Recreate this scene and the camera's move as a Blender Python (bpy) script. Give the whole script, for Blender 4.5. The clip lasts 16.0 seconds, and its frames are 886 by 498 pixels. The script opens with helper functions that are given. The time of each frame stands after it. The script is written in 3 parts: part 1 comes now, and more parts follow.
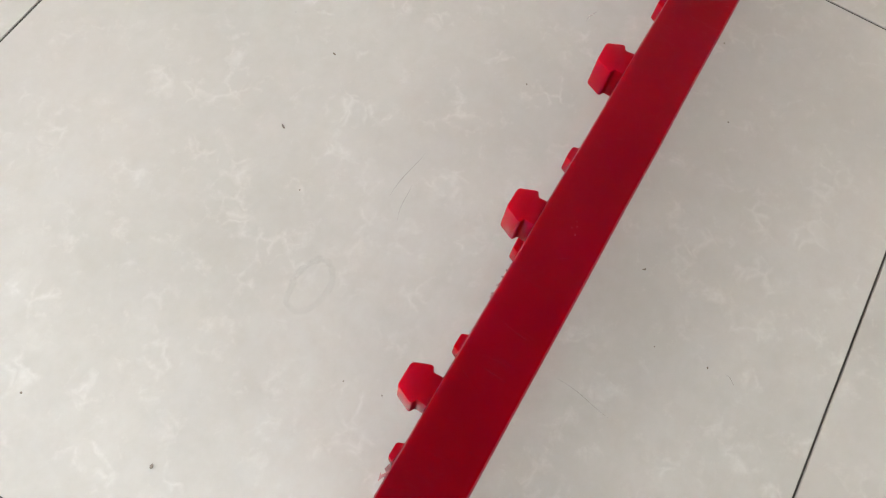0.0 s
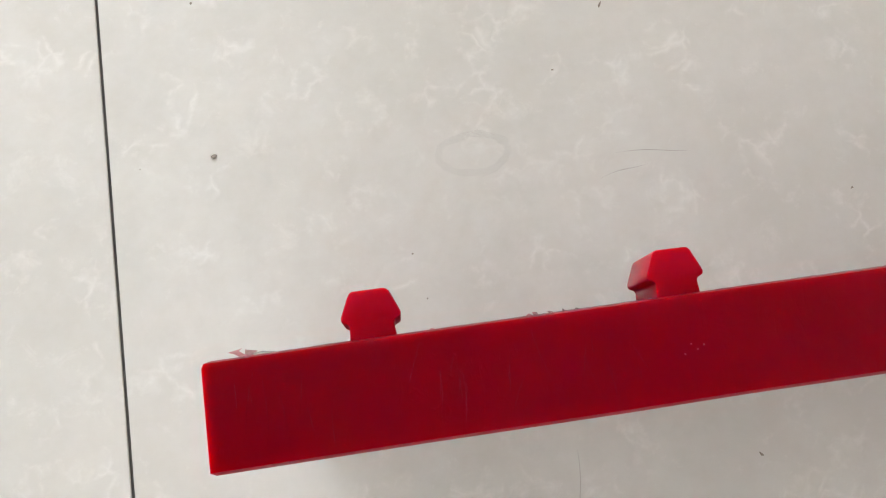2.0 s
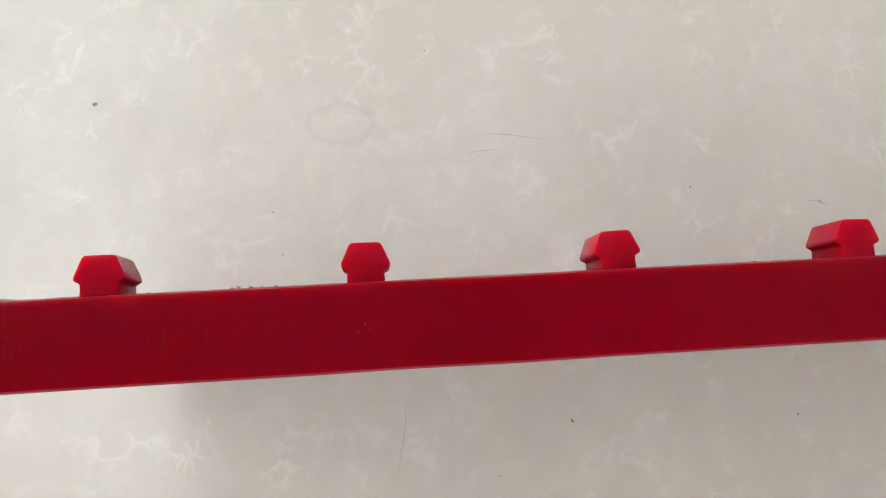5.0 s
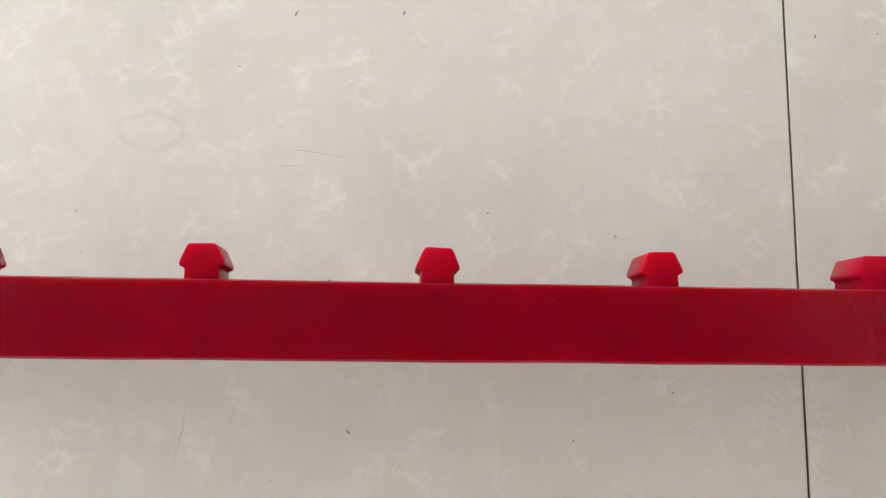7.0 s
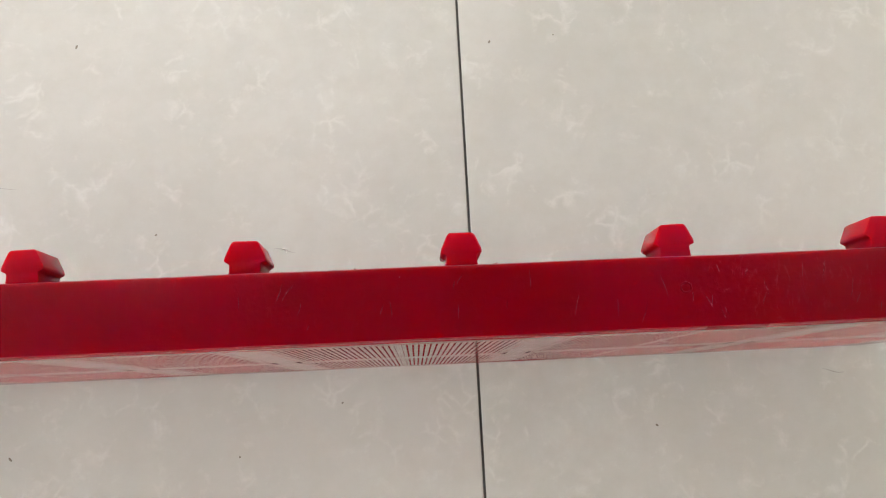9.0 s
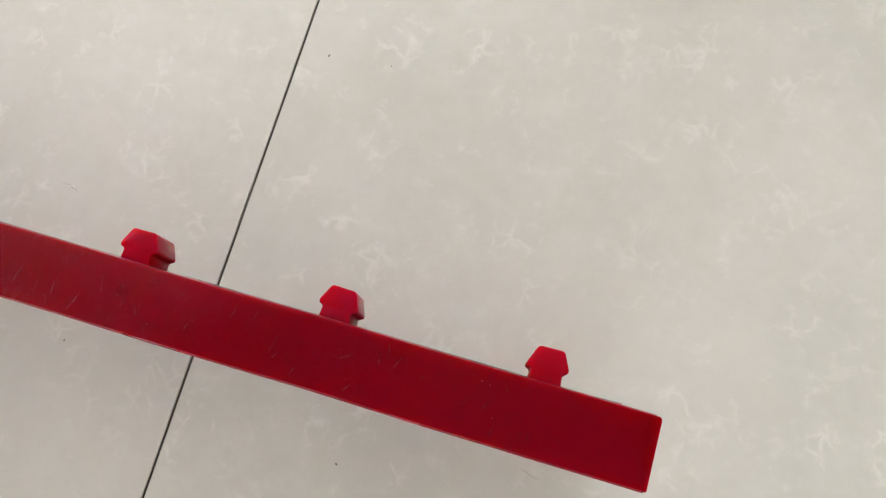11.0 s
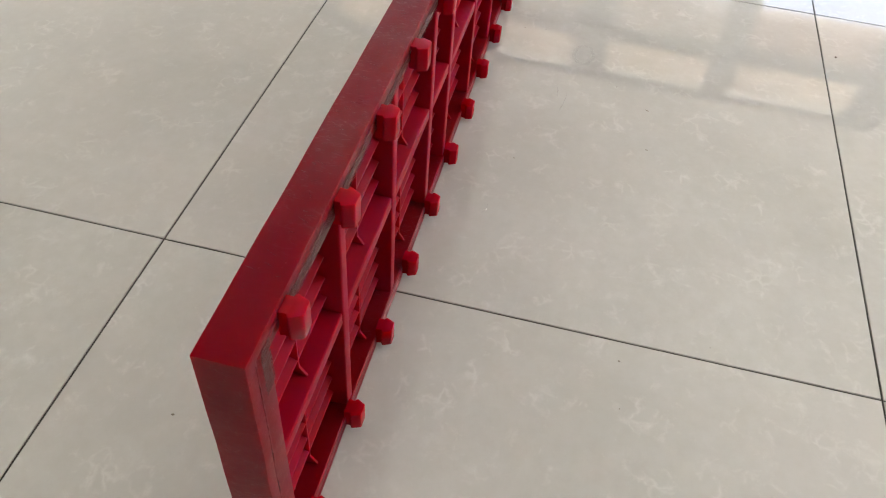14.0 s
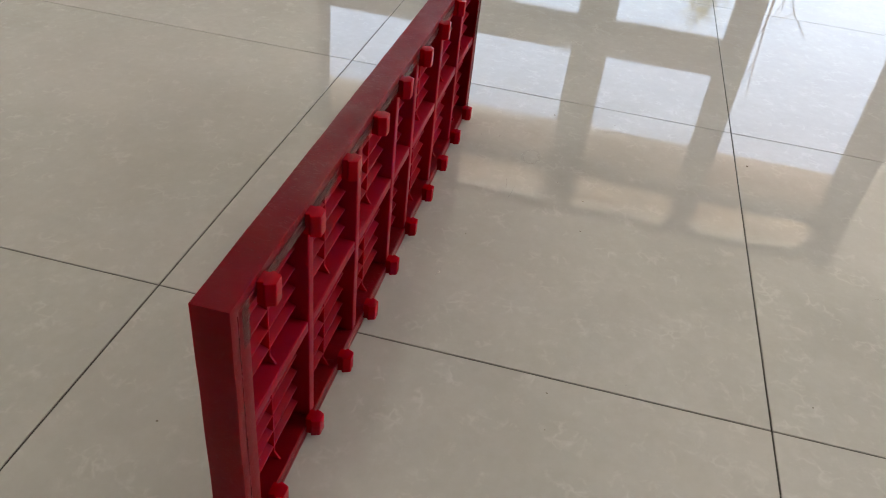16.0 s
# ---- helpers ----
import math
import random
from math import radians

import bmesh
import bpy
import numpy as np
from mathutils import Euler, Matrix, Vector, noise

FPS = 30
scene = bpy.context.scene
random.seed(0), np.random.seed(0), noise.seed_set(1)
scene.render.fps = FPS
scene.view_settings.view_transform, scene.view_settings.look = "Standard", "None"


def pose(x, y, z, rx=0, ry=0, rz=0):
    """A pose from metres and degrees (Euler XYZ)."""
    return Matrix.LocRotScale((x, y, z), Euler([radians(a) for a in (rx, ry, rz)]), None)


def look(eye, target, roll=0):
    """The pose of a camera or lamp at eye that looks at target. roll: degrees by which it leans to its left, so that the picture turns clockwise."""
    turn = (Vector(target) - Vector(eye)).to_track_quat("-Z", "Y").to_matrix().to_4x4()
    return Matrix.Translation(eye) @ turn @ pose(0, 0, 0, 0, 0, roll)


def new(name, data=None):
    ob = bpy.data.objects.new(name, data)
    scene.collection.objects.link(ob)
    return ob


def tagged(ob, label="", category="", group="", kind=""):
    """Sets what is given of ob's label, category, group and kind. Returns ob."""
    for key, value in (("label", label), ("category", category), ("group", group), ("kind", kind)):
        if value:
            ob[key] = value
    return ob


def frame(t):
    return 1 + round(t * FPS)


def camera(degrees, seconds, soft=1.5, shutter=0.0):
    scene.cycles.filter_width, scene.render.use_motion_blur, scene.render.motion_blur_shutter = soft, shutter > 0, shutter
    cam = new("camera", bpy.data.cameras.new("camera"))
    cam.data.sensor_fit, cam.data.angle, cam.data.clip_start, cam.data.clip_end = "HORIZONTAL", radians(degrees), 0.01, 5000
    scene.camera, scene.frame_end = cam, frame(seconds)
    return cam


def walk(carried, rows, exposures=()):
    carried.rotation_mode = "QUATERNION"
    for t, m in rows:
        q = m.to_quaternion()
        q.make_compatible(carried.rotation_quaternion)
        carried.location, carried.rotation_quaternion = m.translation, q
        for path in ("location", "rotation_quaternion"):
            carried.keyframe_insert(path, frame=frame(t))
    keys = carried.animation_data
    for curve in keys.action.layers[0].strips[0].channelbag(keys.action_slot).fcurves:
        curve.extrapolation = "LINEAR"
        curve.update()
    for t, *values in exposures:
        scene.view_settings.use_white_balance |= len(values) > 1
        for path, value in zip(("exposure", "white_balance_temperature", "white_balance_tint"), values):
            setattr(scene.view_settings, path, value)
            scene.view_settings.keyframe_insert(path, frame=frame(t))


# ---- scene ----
# ---- camera and walk ----
PATH = [
    (0.0, pose(-0.0148, 0.0219, 0.6362, 21.08, -4.55, -59.76)),
    (0.5, pose(-0.0124, 0.0473, 0.6101, 19.59, -5.70, -52.78)),
    (1.0, pose(-0.0001, 0.0619, 0.5852, 17.53, -7.34, -41.36)),
    (1.5, pose(0.0302, 0.0207, 0.5623, 13.25, -4.60, -22.40)),
    (2.0, pose(0.0571, 0.0144, 0.5469, 10.82, -3.25, -8.29)),
    (2.5, pose(0.0761, 0.0235, 0.5096, 7.81, -3.60, -3.35)),
    (3.0, pose(0.0784, 0.0478, 0.5131, 4.55, -3.71, -2.01)),
    (3.2, pose(0.0751, 0.0480, 0.5084, 3.95, -3.81, -1.75)),
    (5.3, pose(0.1760, 0.0100, 0.6300, 7.22, -5.32, -3.51)),
    (5.5, pose(0.1914, 0.0119, 0.6431, 7.56, -5.51, -3.47)),
    (6.0, pose(0.2248, 0.0115, 0.6355, 7.68, -5.40, -3.10)),
    (6.5, pose(0.2634, 0.0057, 0.6171, 7.28, -5.34, -0.83)),
    (7.0, pose(0.3287, 0.0044, 0.6374, 7.44, -4.23, 0.56)),
    (7.5, pose(0.4025, -0.0108, 0.6544, 7.89, -3.11, 1.27)),
    (8.0, pose(0.4829, -0.0086, 0.6571, 8.98, -2.20, 0.43)),
    (8.5, pose(0.5621, -0.0186, 0.6587, 10.09, -1.98, -1.24)),
    (9.0, pose(0.6256, -0.0233, 0.6546, 10.53, -1.89, -2.70)),
    (9.5, pose(0.7047, -0.0199, 0.6577, 10.35, -1.45, -2.58)),
    (10.0, pose(0.7846, -0.0038, 0.6433, 9.48, -1.19, -0.96)),
    (10.2, pose(0.8127, 0.0012, 0.6459, 9.45, -0.85, 0.98)),
    (12.3, pose(1.0823, 0.0383, 0.6765, 26.41, 4.15, 65.89)),
    (12.5, pose(1.0991, 0.0687, 0.6800, 28.48, 2.73, 75.50)),
    (13.0, pose(1.1365, 0.1008, 0.6590, 32.94, -0.34, 89.33)),
    (13.1, pose(1.1443, 0.1037, 0.6533, 34.05, -0.99, 91.17)),
    (13.5, pose(1.1929, 0.1284, 0.6492, 38.77, -2.50, 97.51)),
    (14.0, pose(1.2189, 0.1752, 0.6711, 43.00, -3.55, 103.64)),
    (14.5, pose(1.2481, 0.2550, 0.6672, 45.82, -3.82, 109.36)),
    (15.0, pose(1.3031, 0.2664, 0.6813, 48.04, -4.00, 108.25)),
    (15.5, pose(1.3656, 0.2505, 0.6840, 50.63, -4.89, 104.68)),
    (16.0, pose(1.3903, 0.2487, 0.6986, 53.17, -5.58, 103.56)),
]
EXPOSURES = [(0.0, 2.65, 6750, 11.5), (2.2, 2.61, 6750, 11.5), (5.5, 2.69, 6800, 11.5), (8.5, 2.79, 6850, 11), (10.2, 2.77, 6850, 11), (12.3, 2.68, 6650, 10), (13.5, 2.52, 6750, 10.5), (14.5, 2.18, 7200, 12), (15.5, 1.98, 7350, 12), (16.0, 1.69, 7400, 12)]
cam = camera(58.95, 16.0, 1.15)
walk(cam, PATH, EXPOSURES)

# ---- world, sun, large lights ----
world = bpy.data.worlds.new("sky")
scene.world = world
world.use_nodes = True
wn, wl = world.node_tree.nodes, world.node_tree.links
sky = wn.new("ShaderNodeTexSky")
sky.sky_type = 'NISHITA'
sky.sun_disc = False
sky.sun_elevation = radians(58)
sky.sun_rotation = radians(276)
sky.air_density, sky.dust_density, sky.ozone_density = 1.0, 1.0, 0.2
wl.new(sky.outputs[0], wn["Background"].inputs[0])
wn["Background"].inputs[1].default_value = 0.142

sun = new("sun", bpy.data.lights.new("sun", 'SUN'))
sun.data.energy, sun.data.angle, sun.data.color = 4.0, radians(2), (1.0, 0.95, 0.88)
sun.matrix_world = look((-5, 0.5, 8), (0, 0, 0))


def window_lamp(name, width, height, energy, eye, target, colour):
    ob = new(name, bpy.data.lights.new(name, 'AREA'))
    ob.data.shape, ob.data.size, ob.data.size_y = 'RECTANGLE', width, height
    ob.data.energy, ob.data.color = energy, colour
    ob.matrix_world = look(eye, target)
    return ob


window_lamp("north_window_daylight", 3.0, 1.7, 14.5, (-1.0, 3.06, 1.35), (-1.0, 0.0, 1.35), (0.98, 0.99, 1.0))
# The second is an added fill with no seen source, lifting the shaded south side.
window_lamp("south_fill_lamp", 2.0, 1.5, 3.0, (-0.2, -2.96, 1.45), (-0.2, 0.0, 1.45), (1.0, 0.985, 0.92))

# ---- sizes ----
L, W, H = 1.001, 0.0338, 0.3054          # screen panel: length, thickness, height on edge
PITCH, MARGIN = 0.0995, 0.0522         # pegs
TILE, TILE_ANGLE, TILE_X, TILE_Y = 0.8, 0.0036, 0.6778, -0.2445
WALL_W, WALL_E, WALL_S, WALL_N, CEIL = -3.0, 3.6, -2.9, 3.0, 2.9


# ---- material helpers ----
def material(name):
    m = bpy.data.materials.new(name)
    m.use_nodes = True
    return m, m.node_tree.nodes, m.node_tree.links, m.node_tree.nodes["Principled BSDF"]


def add(nodes, kind, **props):
    n = nodes.new(kind)
    for k, v in props.items():
        if k in n.inputs:
            n.inputs[k].default_value = v
    return n


def noise_node(nodes, links, vec, scale, detail=4.0, rough=0.55, distort=0.0):
    n = nodes.new("ShaderNodeTexNoise")
    n.inputs["Scale"].default_value = scale
    n.inputs["Detail"].default_value = detail
    n.inputs["Roughness"].default_value = rough
    n.inputs["Distortion"].default_value = distort
    links.new(vec, n.inputs["Vector"])
    return n.outputs["Fac"]


def ramp(nodes, links, fac, stops):
    n = nodes.new("ShaderNodeValToRGB")
    els = n.color_ramp.elements
    while len(els) < len(stops):
        els.new(0.5)
    for e, (p, c) in zip(els, stops):
        e.position = p
        e.color = (*c, 1) if len(c) == 3 else c
    links.new(fac, n.inputs["Fac"])
    return n.outputs["Color"]


def grey(v):
    return (v, v, v)


def mix(nodes, links, fac, a, b, blend='MIX'):
    n = nodes.new("ShaderNodeMix")
    n.data_type, n.blend_type = 'RGBA', blend
    for sock, val in ((n.inputs[0], fac), (n.inputs[6], a), (n.inputs[7], b)):
        if isinstance(val, (int, float)):
            sock.default_value = val
        elif isinstance(val, tuple):
            sock.default_value = (*val, 1)
        else:
            links.new(val, sock)
    return n.outputs[2]


def math_node(nodes, links, op, a, b=0.0):
    n = nodes.new("ShaderNodeMath")
    n.operation = op
    for i, val in enumerate((a, b)):
        if isinstance(val, (int, float)):
            n.inputs[i].default_value = val
        else:
            links.new(val, n.inputs[i])
    return n.outputs[0]


def bump(nodes, links, bsdf, height, strength, distance):
    n = nodes.new("ShaderNodeBump")
    n.inputs["Strength"].default_value = strength
    n.inputs["Distance"].default_value = distance
    links.new(height, n.inputs["Height"])
    links.new(n.outputs[0], bsdf.inputs["Normal"])


def tile_material():
    m, n, l, b = material("polished_porcelain")
    co = n.new("ShaderNodeTexCoord")
    inf = n.new("ShaderNodeObjectInfo")
    off = n.new("ShaderNodeVectorMath")
    off.operation = 'MULTIPLY_ADD'
    comb = n.new("ShaderNodeCombineXYZ")
    for i in range(3):
        l.new(inf.outputs["Random"], comb.inputs[i])
    l.new(comb.outputs[0], off.inputs[0])
    off.inputs[1].default_value = (37.0, 71.0, 19.0)
    l.new(co.outputs["Object"], off.inputs[2])
    v = off.outputs[0]
    cloud = noise_node(n, l, v, 5.0, 5.0, 0.6)
    fine = noise_node(n, l, v, 60.0, 5.0, 0.6)
    base = ramp(n, l, cloud, [(0.3, (0.468, 0.455, 0.418)), (0.7, (0.548, 0.535, 0.500))])
    base = mix(n, l, ramp(n, l, fine, [(0.35, grey(0.0)), (0.75, grey(0.32))]), base, (0.42, 0.385, 0.335))
    # white veins: thin, broken, curling
    warp = n.new("ShaderNodeVectorMath")
    warp.operation = 'MULTIPLY_ADD'
    wn_ = n.new("ShaderNodeTexNoise")
    wn_.inputs["Scale"].default_value, wn_.inputs["Detail"].default_value = 30.0, 5.0
    l.new(v, wn_.inputs["Vector"])
    l.new(wn_.outputs["Color"], warp.inputs[0])
    warp.inputs[1].default_value = (0.045, 0.045, 0.0)
    l.new(v, warp.inputs[2])
    vor = n.new("ShaderNodeTexVoronoi")
    vor.feature = 'DISTANCE_TO_EDGE'
    vor.inputs["Scale"].default_value = 50.0
    l.new(warp.outputs[0], vor.inputs["Vector"])
    vein = ramp(n, l, vor.outputs["Distance"], [(0.0, grey(1.0)), (0.06, grey(0.6)), (0.17, grey(0.0))])
    brk = ramp(n, l, noise_node(n, l, v, 26.0, 5.0, 0.62), [(0.53, grey(0.0)), (0.66, grey(1.0))])
    vm = math_node(n, l, 'MULTIPLY', vein, brk)
    puff = ramp(n, l, noise_node(n, l, v, 40.0, 6.0, 0.70, 0.5), [(0.585, grey(0.0)), (0.80, grey(0.55))])
    vm = math_node(n, l, 'MAXIMUM', math_node(n, l, 'MULTIPLY', vm, 0.25), math_node(n, l, 'MULTIPLY', puff, 0.41))
    col = mix(n, l, vm, base, (0.82, 0.81, 0.775))
    # faint pinkish and greenish drift
    tint = noise_node(n, l, v, 2.2, 2.0)
    col = mix(n, l, ramp(n, l, tint, [(0.4, grey(0.0)), (0.65, grey(0.35))]), col, (0.545, 0.495, 0.465))
    # pin-prick specks
    sp = n.new("ShaderNodeTexVoronoi")
    sp.inputs["Scale"].default_value = 34.0
    l.new(v, sp.inputs["Vector"])
    speck = ramp(n, l, sp.outputs["Distance"], [(0.0, grey(0.8)), (0.030, grey(0.0))])
    keep = ramp(n, l, sp.outputs["Color"], [(0.86, grey(0.0)), (0.9, grey(1.0))])
    col = mix(n, l, math_node(n, l, 'MULTIPLY', speck, keep), col, (0.16, 0.14, 0.12))
    l.new(col, b.inputs["Base Color"])
    smear = noise_node(n, l, v, 3.4, 4.0)
    wipe = n.new("ShaderNodeMapping")
    wipe.inputs["Scale"].default_value = (6.0, 24.0, 6.0)
    wipe.inputs["Rotation"].default_value = (0.0, 0.0, 0.9)
    l.new(v, wipe.inputs["Vector"])
    mop = ramp(n, l, noise_node(n, l, wipe.outputs[0], 1.0, 6.0, 0.7, 0.8), [(0.52, grey(0.0)), (0.72, grey(0.07))])
    l.new(math_node(n, l, 'ADD', ramp(n, l, smear, [(0.35, grey(0.012)), (0.75, grey(0.045))]), mop), b.inputs["Roughness"])
    b.inputs["IOR"].default_value = 1.62
    bump(n, l, b, noise_node(n, l, v, 4.0, 1.0), 0.04, 0.004)
    return m


def poly_material(name, rough, scuff, red=1.0, bumps=0.12, spec=0.14, rubbed=False, cool=1.0, sheen=0.10, depth=0.017):
    """Cast red polyurethane, a little translucent; scuff: how much it is rubbed pale."""
    m, n, l, b = material(name)
    co = n.new("ShaderNodeTexCoord")
    v = co.outputs["Object"]
    big = noise_node(n, l, v, 9.0, 4.0, 0.6)
    base = ramp(n, l, big, [(0.3, (0.135 * red, 0.0004 * red, 0.0032 * red * cool)), (0.7, (0.175 * red, 0.0007 * red, 0.0055 * red * cool))])
    # rubbed, slightly bloomed patches with fine cross scratches
    mp = n.new("ShaderNodeMapping")
    mp.inputs["Scale"].default_value = (150.0, 60.0, 60.0)
    mp.inputs["Rotation"].default_value = (0.0, 0.0, 0.0)
    l.new(v, mp.inputs["Vector"])
    scr = ramp(n, l, noise_node(n, l, mp.outputs[0], 1.0, 4.0, 0.7, 3.0), [(0.56, grey(0.0)), (0.68, grey(0.7))])
    patch = ramp(n, l, noise_node(n, l, v, 6.5, 3.0, 0.6), [(0.45, grey(0.0)), (0.68, grey(1.0))])
    if rubbed:
        # a long zone of the top edge is rubbed dull and scratched crosswise
        sep = n.new("ShaderNodeSeparateXYZ")
        l.new(v, sep.inputs[0])
        along = math_node(n, l, 'ADD', sep.outputs[0], math_node(n, l, 'MULTIPLY', noise_node(n, l, v, 24.0, 4.0, 0.7), 0.10))
        zone = ramp(n, l, along, [(0.50, grey(0.12)), (0.57, grey(1.0)), (0.88, grey(1.0)), (0.97, grey(0.12))])
        patch = math_node(n, l, 'MULTIPLY', zone, ramp(n, l, noise_node(n, l, v, 30.0, 5.0, 0.7), [(0.30, grey(0.1)), (0.58, grey(1.0))]))
    sm = math_node(n, l, 'MULTIPLY', math_node(n, l, 'MULTIPLY', scr, patch), scuff)
    col = mix(n, l, math_node(n, l, 'MULTIPLY', sm, 0.006), base, (0.62, 0.20, 0.20))
    dots = n.new("ShaderNodeTexVoronoi")
    dots.inputs["Scale"].default_value = 46.0
    l.new(v, dots.inputs["Vector"])
    dot = math_node(n, l, 'MULTIPLY', ramp(n, l, dots.outputs["Distance"], [(0.0, grey(1.0)), (0.035, grey(0.0))]),
                    ramp(n, l, dots.outputs["Color"], [(0.86, grey(0.0)), (0.9, grey(0.6))]))
    col = mix(n, l, dot, col, (0.70, 0.42, 0.38))
    l.new(col, b.inputs["Base Color"])
    b.inputs["Subsurface Weight"].default_value = 1.0
    b.inputs["Subsurface Radius"].default_value = (1.0, 0.06, 0.05)
    b.inputs["Subsurface Scale"].default_value = depth
    b.inputs["IOR"].default_value = 1.45
    # the skin is dull face-on and glosses at a slant, most where it is rubbed
    lw = n.new("ShaderNodeLayerWeight")
    lw.inputs["Blend"].default_value = 0.5
    slant = ramp(n, l, lw.outputs["Facing"], [(0.06, grey(0.0)), (0.36, grey(0.75)), (0.62, grey(1.0))])
    wear = math_node(n, l, 'MULTIPLY', math_node(n, l, 'ADD', sm, math_node(n, l, 'MULTIPLY', patch, 0.12 * scuff)), 1.5)
    gloss = math_node(n, l, 'MULTIPLY', slant, math_node(n, l, 'ADD', wear, sheen))
    l.new(math_node(n, l, 'ADD', gloss, spec), b.inputs["Specular IOR Level"])
    l.new(ramp(n, l, noise_node(n, l, v, 22.0, 5.0, 0.65), [(0.3, grey(rough * 0.75)), (0.75, grey(rough * 1.35))]), b.inputs["Roughness"])
    h = math_node(n, l, 'ADD', noise_node(n, l, v, 45.0, 3.0), math_node(n, l, 'MULTIPLY', scr, 0.16 * scuff))
    if rubbed:
        pits = math_node(n, l, 'MULTIPLY', noise_node(n, l, v, 330.0, 4.0, 0.7), math_node(n, l, 'MULTIPLY', patch, 0.30))
        h = math_node(n, l, 'ADD', h, pits)
    bump(n, l, b, h, bumps, 0.002)
    return m


def plain_material(name, colour, rough, var=0.12, scale=6.0, metal=0.0, bumpy=0.05):
    m, n, l, b = material(name)
    v = n.new("ShaderNodeTexCoord").outputs["Object"]
    dark = tuple(c * (1 - var) for c in colour)
    lite = tuple(min(1.0, c * (1 + var)) for c in colour)
    f = noise_node(n, l, v, scale, 6.0, 0.6)
    l.new(ramp(n, l, f, [(0.3, dark), (0.7, lite)]), b.inputs["Base Color"])
    l.new(ramp(n, l, noise_node(n, l, v, scale * 4, 3.0), [(0.3, grey(rough * 0.85)), (0.7, grey(min(1, rough * 1.15)))]), b.inputs["Roughness"])
    b.inputs["Metallic"].default_value = metal
    bump(n, l, b, noise_node(n, l, v, scale * 12, 4.0), bumpy, 0.003)
    return m


def film_material(name, colour, alpha, rough, spec=0.5, streak=(1.0, 1.0, 1.0)):
    m, n, l, b = material(name)
    mp = n.new("ShaderNodeMapping")
    mp.inputs["Scale"].default_value = streak
    l.new(n.new("ShaderNodeTexCoord").outputs["Object"], mp.inputs["Vector"])
    v = mp.outputs[0]
    l.new(ramp(n, l, noise_node(n, l, v, 120.0, 4.0), [(0.3, tuple(c * 0.7 for c in colour)), (0.7, colour)]), b.inputs["Base Color"])
    l.new(ramp(n, l, noise_node(n, l, v, 70.0, 4.0), [(0.3, grey(alpha * 0.6)), (0.7, grey(min(1, alpha * 1.3)))]), b.inputs["Alpha"])
    b.inputs["Roughness"].default_value = rough
    b.inputs["Specular IOR Level"].default_value = spec
    return m


def glass_material():
    m, n, l, b = material("window_glass")
    b.inputs["Base Color"].default_value = (0.86, 0.90, 0.915, 1)
    b.inputs["Roughness"].default_value = 0.0
    b.inputs["Transmission Weight"].default_value = 1.0
    b.inputs["IOR"].default_value = 1.02
    return m


M_TILE = tile_material()
M_GROUT = plain_material("dark_grout", (0.050, 0.047, 0.040), 0.9, 0.4, 30)
# Rib red is the rim's cast red, base brightened for the ribs' lit faces.
M_RED = poly_material("red_polyurethane", 0.42, 0.3, 1.6, 0.14, 0.04, cool=1.9, depth=0.008)
M_RIM = poly_material("red_polyurethane_scuffed", 0.40, 1.0, 1.0, 0.30, 0.02, rubbed=True, cool=1.2, sheen=0.13, depth=0.018)
M_DECK = poly_material("red_polyurethane_smooth", 0.12, 0.05, 1.1, 0.015, 0.32)
# Same cast red as the panel; base colour raised for light glowing through pegs.
M_PEG = poly_material("red_polyurethane_lit_peg", 0.24, 0.05, 2.05, 0.12, 0.06, cool=1.4, depth=0.010)
M_WALL = plain_material("painted_plaster", (0.76, 0.72, 0.65), 0.8, 0.05, 3)
M_CEIL = plain_material("white_ceiling_paint", (0.84, 0.82, 0.78), 0.85, 0.04, 3)
M_FRAME = plain_material("grey_window_frame", (0.085, 0.095, 0.105), 0.5, 0.1, 5)
M_WHITE = plain_material("white_trim", (0.80, 0.79, 0.76), 0.5, 0.05, 5)
M_SOFFIT = plain_material("beige_soffit", (0.64, 0.50, 0.39), 0.8, 0.08, 2)
M_BEAM = plain_material("pinkish_render", (0.56, 0.47, 0.44), 0.8, 0.08, 2)
M_GROUND = plain_material("pale_concrete", (0.58, 0.56, 0.52), 0.9, 0.15, 1.5)
M_GLASS = glass_material()
M_FILM = film_material("torn_flash_film", (0.15, 0.045, 0.043), 0.55, 0.36, 0.4, (0.2, 1.0, 2.4))
M_FLAKE = film_material("pale_flake", (0.72, 0.30, 0.31), 0.6, 0.25)
M_SCUFF = film_material("pale_scuff", (0.34, 0.035, 0.045), 0.38, 0.45, 0.3)
M_SEAM = film_material("red_casting_seam", (0.20, 0.008, 0.016), 1.0, 0.38, 0.35)
M_GOUGE = film_material("glossy_gouge", (0.17, 0.003, 0.007), 0.7, 0.30, 0.55)
M_CHIP = film_material("rubbed_red_chip", (0.50, 0.12, 0.13), 0.6, 0.35)
M_STAIN = film_material("dried_water_mark", (0.44, 0.37, 0.31), 0.065, 0.3)
M_SCRATCH = film_material("grey_scratch", (0.26, 0.24, 0.21), 0.30, 0.6)
M_DEBRIS = plain_material("dark_debris", (0.20, 0.165, 0.135), 0.8, 0.4, 300)
M_CRUMB = plain_material("pale_crumb", (0.86, 0.80, 0.76), 0.25, 0.2, 200)
M_LEAF = plain_material("yellow_green_leaf", (0.32, 0.28, 0.06), 0.6, 0.3, 20)
M_BARK = plain_material("grey_bark", (0.16, 0.13, 0.11), 0.9, 0.3, 20)


